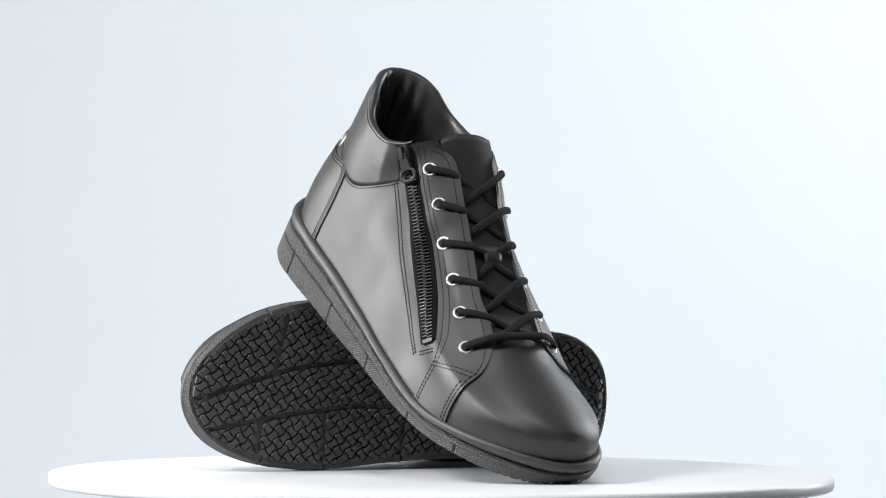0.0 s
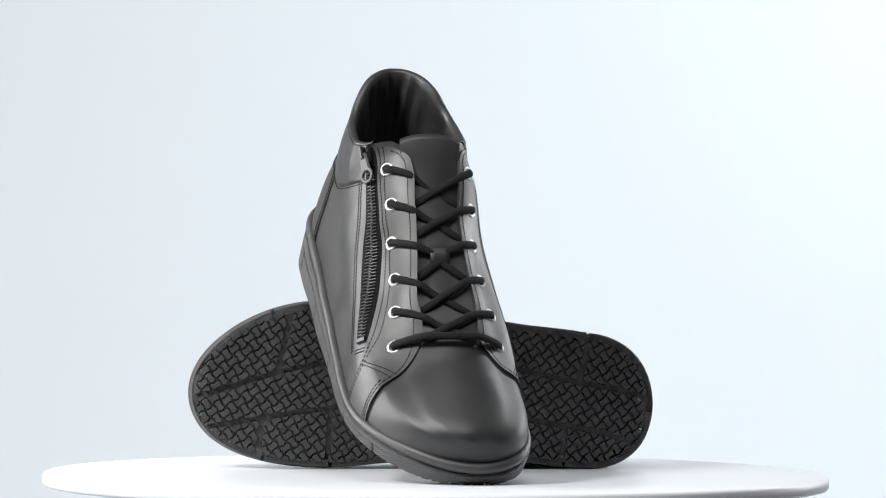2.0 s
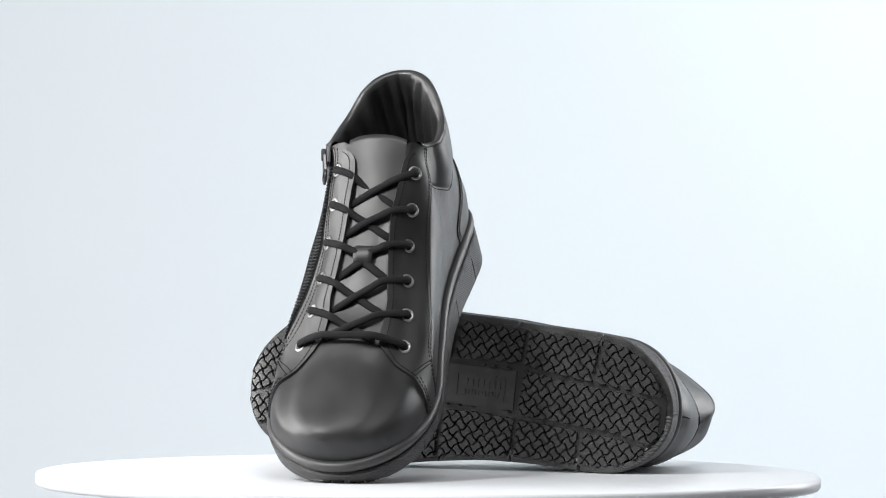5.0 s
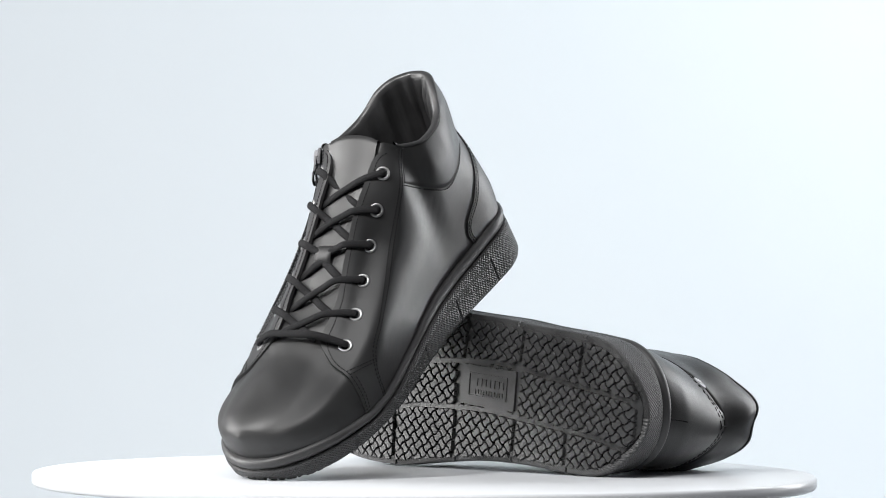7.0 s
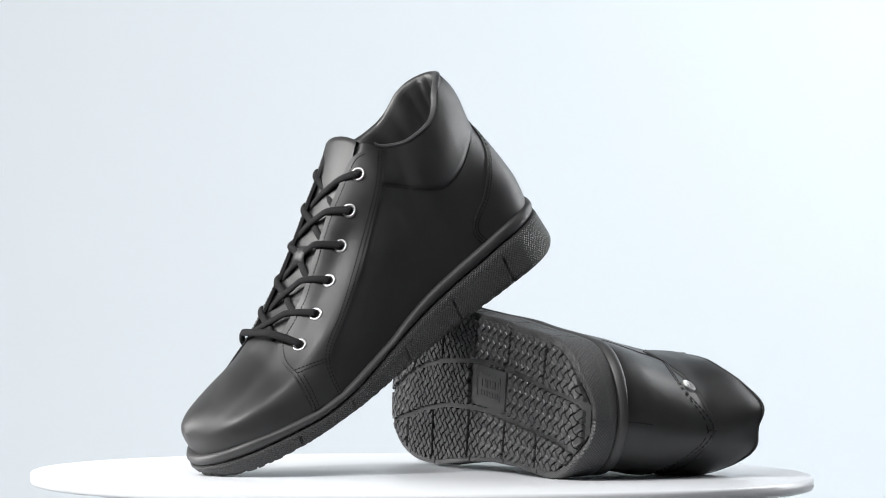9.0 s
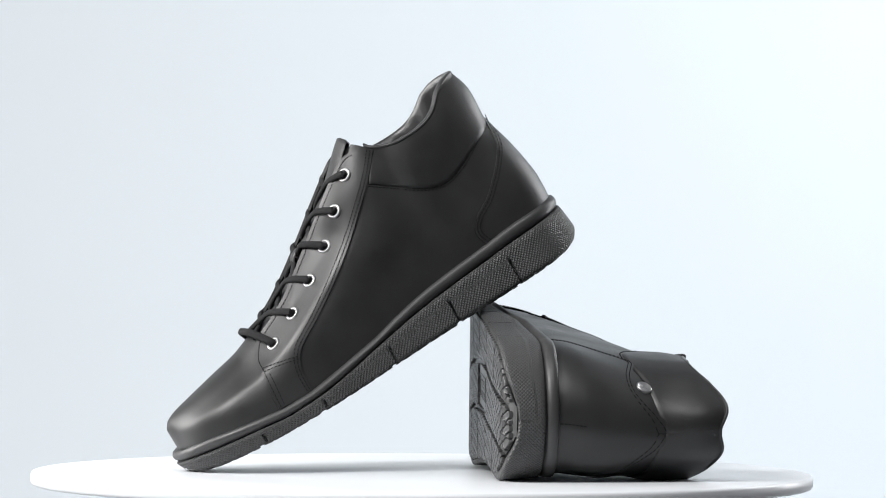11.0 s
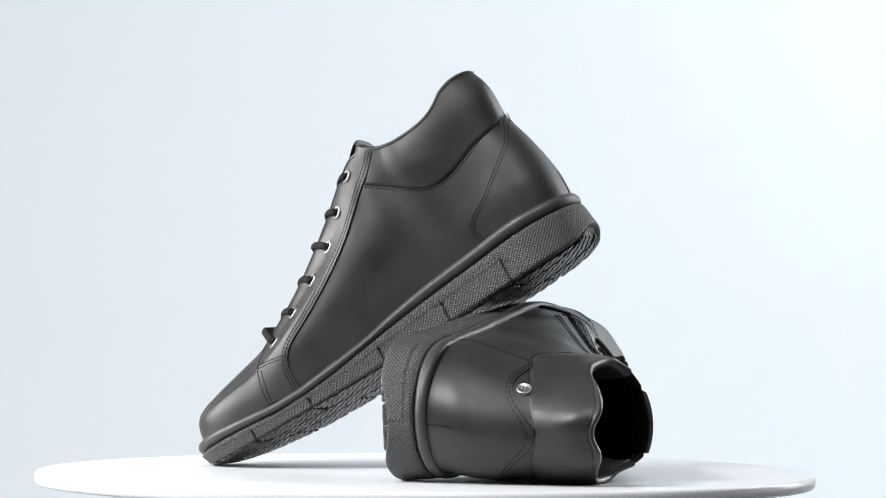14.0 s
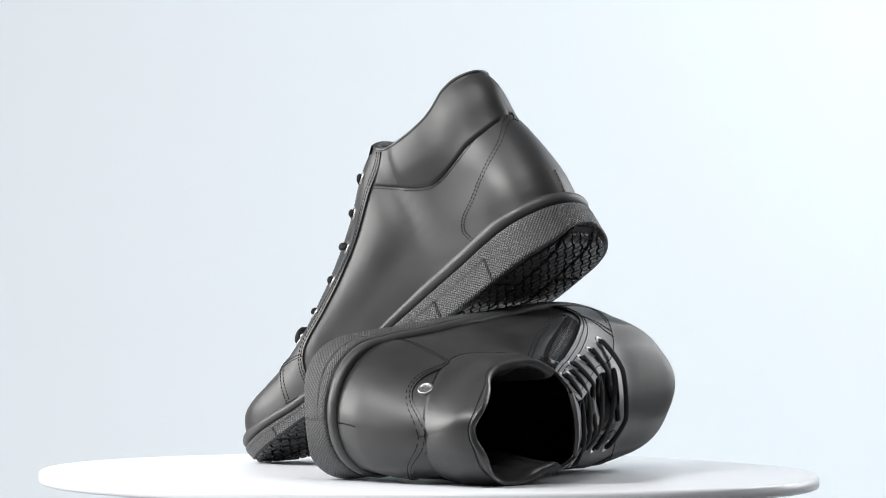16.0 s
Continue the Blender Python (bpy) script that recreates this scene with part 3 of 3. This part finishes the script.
def tread(mk, base):
    if not PIECES:
        PIECES.extend(tread_pieces())
        PIECES.sort(key=lambda p: -p[0])
    rest_v, rest_f = [], []
    for n, (gx, gy, fin) in enumerate(PIECES):
        k = len(fin)
        vs = [mk((x, y, SOLE(x) + 2.8)) for x, y in fin]
        vs += [mk((gx + (x - gx) * 0.97, gy + (y - gy) * 0.98, SOLE(x) + 0.4)) for x, y in fin]
        vs += [mk((gx + (x - gx) * 0.86, gy + (y - gy) * 0.86, SOLE(x) - 0.1)) for x, y in fin]
        fs = [(a, (a + 1) % k, (a + 1) % k + k, a + k) for a in range(k)]
        fs += [(a + k, (a + 1) % k + k, (a + 1) % k + 2 * k, a + 2 * k) for a in range(k)]
        fs += [tuple(range(2 * k, 3 * k))]
        if mk.s > 0:
            fs = [f[::-1] for f in fs]
        if n >= 300:
            o = len(rest_v)
            rest_v += vs
            rest_f += [tuple(a + o for a in f) for f in fs]
            continue
        me = bpy.data.meshes.new("tread_block")
        me.from_pydata(vs, [], fs)
        me.materials.append(TREAD)
        ob = new("tread_block", me)
        ob.parent = base
    if rest_v:
        me = bpy.data.meshes.new("heel_tread")
        me.from_pydata(rest_v, [], rest_f)
        me.materials.append(TREAD)
        ob = tagged(new("heel_tread", me), kind="stuff")
        ob.parent = base
    # the plain panel in the waist, with a raised frame and bars for its mark
    (x0, y0), (x1, y1) = LOGO
    bm = bmesh.new()

    def slab(ax, ay, bx, by, lo, hi):
        vs = []
        for z in (hi, lo):
            for x, y in ((ax, ay), (bx, ay), (bx, by), (ax, by)):
                vs.append(mk.vert(bm, (x, y, SOLE(x) + z)))
        for f in ((0, 1, 2, 3), (4, 7, 6, 5), (0, 4, 5, 1), (1, 5, 6, 2), (2, 6, 7, 3), (3, 7, 4, 0)):
            bm.faces.new([vs[q] for q in f])
    slab(x0 + 1.0, y0 + 1.0, x1 - 1.0, y1 - 1.0, 0.9, 2.8)
    ix0, iy0, ix1, iy1 = x0 + 8, y0 + 6, x1 - 8, y1 - 6
    for a in ((ix0, iy0, ix1, iy0 + 0.9), (ix0, iy1 - 0.9, ix1, iy1), (ix0, iy0 + 0.9, ix0 + 0.9, iy1 - 0.9), (ix1 - 0.9, iy0 + 0.9, ix1, iy1 - 0.9)):
        slab(*a, 0.4, 1.0)
    for k in range(7):
        slab(ix0 + 3 + k * 3.9, iy0 + 3.2, ix0 + 5.6 + k * 3.9, iy0 + 8.2, 0.45, 1.0)
    for k in range(11):
        slab(ix0 + 3.5 + k * 2.4, iy0 + 10.5, ix0 + 5.0 + k * 2.4, iy0 + 13.6, 0.45, 1.0)
    mk.done(bm)
    bmesh.ops.recalc_face_normals(bm, faces=bm.faces[:])
    part("emblem_panel", bm, TREAD, base, "smooth panel with raised frame and illegible marks")


def upper(mk, thing):
    # shell: quarters and vamp
    N, V = 46, 80
    levels = [ring(v / V, N) for v in range(V + 1)]
    bm = bmesh.new()
    for side in (1, -1):
        rows = [[mk.vert(bm, shell_point(x, z, side, k, N)) for k, (x, z) in enumerate(lv)] for lv in levels]
        grid_faces(bm, rows, flip=side < 0)
    kill = [f for f in bm.faces if f.calc_center_median().x / MM > 228]
    bmesh.ops.delete(bm, geom=kill, context="FACES")
    bmesh.ops.remove_doubles(bm, verts=bm.verts[:], dist=0.00005)
    mk.done(bm)
    part("quarter", bm, LEATHER, thing, "smooth black leather quarters")
    # the toe in cross-sections
    bm = bmesh.new()
    rows = []
    for k in range(41):
        x = 297.8 - 75.8 * (1 - k / 40) ** 2.2
        zf, zr = FEATHER(x) - 2.0, RIDGE(x)
        row = []
        for q in range(61):
            psi = math.pi * q / 60
            p = 2.45 + 1.2 * ease(238, 285, x)
            h = max(math.sin(psi), 0) ** (2 / p)
            z = zf + (zr - zf) * h
            w = math.sqrt(max(UPHALF2(x), 0)) * math.cos(psi) * slim(x, h)
            lift = 0.35 * ease(238, 226, x)
            row.append(mk.vert(bm, (x, centre(x, z) + w * (1 + lift / 40), z + lift * h)))
        rows.append(row)
    grid_faces(bm, rows)
    mk.done(bm)
    part("vamp", bm, LEATHER, thing, "smooth polished black leather toe vamp")
    # lining
    bm = bmesh.new()
    top = levels[-1]
    steps = [(0.2, 0.0), (0.6, 0.9), (-0.8, 2.0), (-2.8, 2.0), (-4.6, 0.6), (-5.6, -3), (-6.6, -10), (-7.5, -22), (-8, -40), (-8.5, -62), (-9, -80)]
    loops = []
    first = min(k for k in range(N) if top[k][0] < 101)
    both = [(k, 1) for k in range(first, N + 1)] + [(k, -1) for k in range(N - 1, first - 1, -1)]
    for o, dz in steps:
        row = []
        for k, side in both:
            x, z = top[k]
            p, nr = on(x, z - 1.5, side)
            if k == N:
                nr = Vector((-1, 0, 0))
                p = Vector((x, centre(x, z), z))
            nr = Vector((nr.x, nr.y, 0)).normalized() if nr.xy.length > 0.1 else Vector((0, side, 0))
            crease = 0.0
            if dz < -2:
                crease = 3.2 * (noise.noise(Vector((k * 0.33, side * 3.0, dz * 0.03))) + 0.3 * math.sin(k * 1.2 + side + dz * 0.05)) * min(1, -dz / 8)
            q = p + nr * (o + crease)
            row.append(mk.vert(bm, (q.x, q.y, max(z + dz, 58.0 + 0.02 * k))))
        loops.append(row)
    grid_faces(bm, loops, flip=True)
    bm.faces.new(loops[-1])
    mk.done(bm)
    part("lining", bm, LINING, thing, "creased black leather lining")

    # panels
    thread = bmesh.new()
    for side in (1, -1):
        bm = bmesh.new()
        ef = Path(*(EYE_FRONT if side > 0 else EYE_FRONT_IN))
        eb = Path(*(EYE_BACK if side > 0 else EYE_BACK_IN))
        patch(mk, bm, ef, eb, side, 1.35, nt=90, nu=12)
        mk.done(bm)
        bmesh.ops.recalc_face_normals(bm, faces=bm.faces[:])
        smooth(bm, 38)
        part("eyestay", bm, LEATHER, thing, "stitched leather lace panel")
        stitches(mk, thread, ef, side, 1.4, shift=-1.9)
        for sh in (1.6, 3.6):
            stitches(mk, thread, eb, side, 1.4, shift=sh)
        cross = Path((230, 42.4), (218, 41.3), (206, 39)) if side > 0 else Path((236, 45), (223, 43.5), (211, 40.5))
        for sh in (0.0, 1.8):
            stitches(mk, thread, cross, side, 1.4, shift=sh)
        low = Path((231.3, 39), (232.6, 29), (233.6, 17.5)) if side > 0 else Path((238, 42), (241, 30), (242.5, 17.5))
        stitches(mk, thread, low, side, 1.4, shift=-4.2)
    # collar
    bm = bmesh.new()
    for side in (1, -1):
        ct, cs = Path(*COLLAR_TOP), Path(*COLLAR_SEAM)
        if side < 0:
            ct = Path(*COLLAR_TOP[1:])
            cs = Path((106.5, 110.0), *COLLAR_SEAM[2:])
        patch(mk, bm, ct, cs, side, 0.5, nt=80, nu=12, puff=2.2, edges=(1, 0, 0, 1), late=True)
        stitches(mk, thread, cs, side, 0.15, shift=1.4)
    bmesh.ops.remove_doubles(bm, verts=bm.verts[:], dist=0.0002)
    mk.done(bm)
    bmesh.ops.recalc_face_normals(bm, faces=bm.faces[:])
    part("collar", bm, LEATHER_PAD, thing, "soft padded leather ankle collar")
    # heel counter
    bm = bmesh.new()
    for side in (1, -1):
        seam = Path(*(COUNTER if side > 0 else COUNTER_IN))
        back = Path(*[(BACK(z), z) for z in (109, 103, 97, 91, 84, 77, 70, 62, 54, 48, 41)])
        patch(mk, bm, back, seam, side, 0.9, nt=60, nu=14, edges=(0, 0, 0, 1), squeeze=True)
        for sh in (-1.4, -3.4):
            stitches(mk, thread, seam, side, 0.95, shift=sh)
    bmesh.ops.remove_doubles(bm, verts=bm.verts[:], dist=0.0002)
    mk.done(bm)
    bmesh.ops.recalc_face_normals(bm, faces=bm.faces[:])
    smooth(bm, 38)
    part("heel_counter", bm, LEATHER, thing, "leather heel panel with curved double seam")
    # short seam up the back of the heel
    for k in range(7):
        a = Vector((BACK(44 + k * 2.4) - 1.2, centre(6, 50) + 0.0, 44 + k * 2.4))
        b = Vector((BACK(45.6 + k * 2.4) - 1.2, centre(6, 50) + 0.0, 45.6 + k * 2.4))
        bar(mk, thread, a, b, Vector((-1, 0, 0)), 0.4, 0.3)
    # zip
    zp = Path(*ZIP)
    zd = np.array([0.785, -0.62])
    zn = np.array([0.62, 0.785])
    bm = bmesh.new()
    patch(mk, bm, Path(*[tuple(np.array(q) + zn * 4.6) for q in ZIP]), Path(*[tuple(np.array(q) - zn * 4.4) for q in ZIP]), -1, 0.45, nt=40, nu=6)
    mk.done(bm)
    bmesh.ops.recalc_face_normals(bm, faces=bm.faces[:])
    part("zip_tape", bm, ZIP_TAPE, thing, "black woven zip tape")
    bm = bmesh.new()
    n = 104
    for k in range(n):
        t = 0.085 + 0.90 * k / n
        q = zp(t)
        sgn = 1 if k % 2 else -1
        a, nr = on(*(q + zn * 2.5 * sgn), -1, 1.0)
        b, _ = on(*(q - zn * 0.5 * sgn), -1, 1.0)
        bar(mk, bm, a, b, nr, 0.4, 0.6)
    q = zp(0.995)
    a, nr = on(*(q + zn * 2.6), -1, 1.2)
    b, _ = on(*(q - zn * 2.6), -1, 1.2)
    bar(mk, bm, a, b, nr, 2.0, 0.9)
    bmesh.ops.recalc_face_normals(bm, faces=bm.faces[:])
    part("zip_teeth", bm, GUNMETAL, thing, "interlocked dark metal zip teeth")
    ze = Path(*[tuple(np.array(q) - zn * 6.4) for q in ZIP[:-1] + [(202, 45.0)]])
    for sh in (-3.4, -5.6):
        stitches(mk, thread, ze, -1, 0.15, shift=sh)
    zb = Path(tuple(np.array((202, 45.0)) - zn * 7), tuple(np.array((203, 44.2)) + zn * 5))
    for sh in (0, 2.0):
        stitches(mk, thread, zb, -1, 0.15, shift=-sh)
    # the zip's slider with its hanging pull
    bm = bmesh.new()
    c0, nr = on(*zp(0.03), -1, 1.6)
    dn = (on(*zp(0.12), -1, 1.6)[0] - c0).normalized()
    c0 = c0 - dn * 6.0
    sd = nr.cross(dn).normalized()

    def block(l0, l1, w0, w1, h0, h1, tgt):
        vs = []
        for hh, sh in ((h0, 1.0), (h1, 0.8)):
            for l, w in ((l0, w0), (l1, w1)):
                for s2 in (-1, 1):
                    vs.append(mk.vert(tgt, c0 + dn * l + sd * w * s2 * sh + nr * hh))
        for f in ((0, 1, 3, 2), (4, 6, 7, 5), (0, 4, 5, 1), (2, 3, 7, 6), (0, 2, 6, 4), (1, 5, 7, 3)):
            tgt.faces.new([vs[i] for i in f])
    block(0, 11, 5.6, 4.2, -0.6, 2.0, bm)
    block(0.5, 8.5, 2.0, 1.7, 2.0, 4.8, bm)
    bmesh.ops.recalc_face_normals(bm, faces=bm.faces[:])
    bmesh.ops.bevel(bm, geom=bm.edges[:], offset=0.0005, segments=2, affect="EDGES")
    slider = part("zip_slider", bm, GUNMETAL, thing, "dark metal zip slider")
    bm = bmesh.new()
    # pull: two arms that widen into a ring
    ringpts = []
    for k in range(25):
        a = k / 24 * math.tau
        rad = 5.0
        ringpts.append(c0 + dn * (19.5 + rad * 0.8 * math.cos(a)) + sd * rad * math.sin(a) + nr * 3.0)
    tube(mk, bm, ringpts, [nr] * 3, 1.35, 0.9, seg=8)
    block(5.0, 16.0, 3.0, 4.4, 2.4, 3.8, bm)
    bmesh.ops.recalc_face_normals(bm, faces=bm.faces[:])
    smooth(bm, 40)
    part("pull_tab", bm, GUNMETAL, slider, "dark metal ring pull")
    mk.done(thread)
    bmesh.ops.recalc_face_normals(thread, faces=thread.faces[:])
    tagged(part("stitching", thread, THREAD, thing, "rows of black thread seams"), kind="stuff")

    # tongue
    bm = bmesh.new()
    tp = Path((224, 57.5), (205, 64.5), (190, 72.8), (168, 89.5), (153, 101.5), (136, 115.5), (122, 128.5), (113, 137.6), (106, 144.0))
    rows = []
    n = 40
    for lay in (0, 1):
        for i in (range(n + 1) if lay == 0 else range(n, -1, -1)):
            t = i / n
            q = tp(t)
            d = tp(min(t + .02, 1)) - tp(max(t - .02, 0))
            d /= np.linalg.norm(d)
            nn = np.array([d[1], -d[0]])
            w = 20.0 - 1.0 * ease(0.55, 1, t)
            row = []
            for u in np.linspace(-1, 1, 13):
                k = 1 - abs(u) ** 2
                trim = 3.0 * abs(u) ** 2.8 * ease(0.8, 1.0, t)
                o = 2.8 * k - 1.6 - lay * 2.4
                pt = q - d * trim
                row.append(mk.vert(bm, (pt[0] + nn[0] * o, u * w, pt[1] + nn[1] * o)))
            rows.append(row)
    grid_faces(bm, rows, flip=True)
    bmesh.ops.recalc_face_normals(bm, faces=bm.faces[:])
    tongue = part("tongue", bm, LEATHER, thing, "black leather tongue with stitched top edge")
    bm = bmesh.new()
    q = tp(0.445)
    d = tp(0.46) - tp(0.43)
    d /= np.linalg.norm(d)
    nn = np.array([d[1], -d[0]])
    rows = []
    for a, o in ((-6.5, -0.2), (-6.0, 1.2), (-4.5, 3.4), (-2, 4.6), (1, 4.8), (4, 4.4), (6, 2.6), (7.2, 1.0), (7.6, -0.2)):
        rows.append([mk.vert(bm, (q[0] + d[0] * a + nn[0] * (o + oo), w, q[1] + d[1] * a + nn[1] * (o + oo))) for w, oo in ((-6.3, -0.8), (-6.2, 0), (-3, 0.1), (0, 0.1), (3, 0.1), (6.2, 0), (6.3, -0.8))])
    grid_faces(bm, rows)
    bmesh.ops.recalc_face_normals(bm, faces=bm.faces[:])
    part("lace_loop", bm, LEATHER_PAD, tongue, "short leather lace keeper")

    # eyelets
    for pts, side in ((EYES_OUT, 1), (EYES_IN, -1)):
        for x, z in pts:
            p, nr = on(x, z, side, 1.35)
            nr = (nr * 0.93 + Vector((0.05, 0, 0.06))).normalized()
            t1 = nr.cross(Vector((0, 0, 1))).normalized()
            t2 = nr.cross(t1).normalized()
            bm = bmesh.new()
            rows = []
            for r, h in ((4.7, -0.6), (4.65, 0.3), (4.25, 0.62), (3.4, 0.66), (2.95, 0.4), (2.7, -0.2), (2.65, -1.5), (0.01, -1.5)):
                rows.append([mk.vert(bm, p + (t1 * math.cos(a) + t2 * math.sin(a)) * r + nr * h) for a in [q * math.tau / 20 for q in range(20)]])
            fs = grid_faces(bm, rows, closed=True)
            # the closed bottom is coloured near-black as the hole's shade
            for f in fs[-40:]:
                f.material_index = 1
            bmesh.ops.recalc_face_normals(bm, faces=bm.faces[:])
            part("eyelet", bm, [NICKEL, HOLE_SHADE], thing, "nickel ring eyelet")
    laces(mk, thing)
    # rivet beside the heel
    p, nr = on(28.0, 97.2, -1, 0.3)
    t1 = nr.cross(Vector((0, 0, 1))).normalized()
    t2 = nr.cross(t1).normalized()
    bm = bmesh.new()
    rows = []
    for r, h in ((5.0, -0.8), (5.0, 0.3), (4.6, 0.8), (4.0, 0.9), (3.7, 0.68), (0.01, 0.72)):
        rows.append([mk.vert(bm, p + (t1 * math.cos(a) + t2 * math.sin(a)) * r + nr * h) for a in [q * math.tau / 28 for q in range(28)]])
    grid_faces(bm, rows, closed=True)
    for a0, a1, r in ((0.6, 2.6, 1.6), (3.7, 5.8, 1.6)):
        pts = [p + (t1 * math.cos(a) + t2 * math.sin(a)) * r + nr * 0.8 for a in np.linspace(a0, a1, 7)]
        tube(mk, bm, pts, [nr] * 2, 0.4, 0.35, seg=6)
    bmesh.ops.recalc_face_normals(bm, faces=bm.faces[:])
    part("rivet", bm, NICKEL, thing, "round silver metal rivet with raised emblem")


def laces(mk, thing):
    """One cord: straight bar at the toe, then crosses, through the keeper of the tongue."""
    def strand(pts, ups, rw, rh):
        bm = bmesh.new()
        tube(mk, bm, pts, ups, rw, rh)
        mk.done(bm)
        bmesh.ops.recalc_face_normals(bm, faces=bm.faces[:])
        smooth(bm)
        part("lace", bm, LACE, thing, "woven black cotton shoelace")

    def eye(side, i):
        return (EYES_OUT if side > 0 else EYES_IN)[i]

    def mid(x, y, lift):
        """A point over the tongue."""
        return Vector((x + 0.5 * lift, y, CAP(x) + 0.75 * lift))

    up = Vector((0.6, 0, 0.8))
    for i in range(6):
        for side in (1, -1):
            x, z = eye(side, i)
            e, ne = on(x, z, side, 1.4)
            e0 = on(x, z, side, -0.5)[0]
            if i == 5:
                if side < 0:
                    continue
                x2, z2 = eye(-1, 5)
                g, ng = on(x2, z2, -1, 1.4)
                g0 = on(x2, z2, -1, -0.5)[0]
                pts = [e0, e + ne * 1.8, mid(x + 6.0, 18, 4.0), mid(x + 6.5, 7, 5.6), mid(x + 6.5, -7, 5.6), mid(x + 6.0, -18, 4.0), g + ng * 1.8, g0]
                strand(pts, [ne, up, up, ng], 2.5, 1.6)
                continue
            nx = eye(side, i + 1)[0]
            over = side > 0
            lift = 3.6 if over else 0.9
            if i == 2:
                pts = [e0, e + ne * 1.8, mid(x + 9.5, side * 15.5, 4.0), mid(x + 12, side * 8, 3.4), mid(x + 13.5, side * 2, 2.6)]
                strand(pts, [ne, up, up], 2.45, 1.5)
                continue
            g = (nx - x) / 20.0
            pts = [e0, e + ne * 1.9, mid(x + 9.0 * g, side * 15.5, 3.8), mid(x + 13.5 * g, side * 7, lift + 0.7), mid(x + 18.0 * g, -side * 2, lift),
                   mid(x + 22.5 * g, -side * 10, lift * 0.4 + 0.4), mid(x + 25.5 * g, -side * 16.5, -1.2)]
            strand(pts, [ne, up, up, up], 2.45, 1.5)
    # below the keeper both ends run on to the next holes
    for side in (1, -1):
        x = EYES_OUT[2][0]
        pts = [mid(x + 17, side * 2, 1.4), mid(x + 20.5, -side * 5, 2.2 if side > 0 else 1.4), mid(x + 24, -side * 11, 1.2), mid(x + 27, -side * 17, -0.8)]
        strand(pts, [up, up], 2.6, 1.5)


def shoe(mirror, label):
    thing = new("shoe")
    tagged(thing, label, "shoe", group="pair of shoes")
    mk = Maker(mirror)
    sole(mk, thing)
    upper(mk, thing)
    return thing


studio()
pedestal()
TABLE = turntable()
STANDING = shoe(False, "black leather ankle shoe standing on its toe, heel propped up")
LYING = shoe(True, "black leather ankle shoe lying on its side, tread showing")
AT_STANDING = pose(-0.0762, 0.0709, 0.1431, 0.0, 30.0, -55.3)
AT_LYING = pose(0.1171, 0.0823, 0.0284, 90.0, -5.9, -155.1)


def motions():
    """The table turns evenly and carries both shoes."""
    steps = [k * 0.5 for k in range(33)]
    for thing, at in ((TABLE, Matrix.Identity(4)), (STANDING, AT_STANDING), (LYING, AT_LYING)):
        walk(thing, [(t, Matrix.Rotation(radians(-RATE * t), 4, "Z") @ at) for t in steps])


motions()
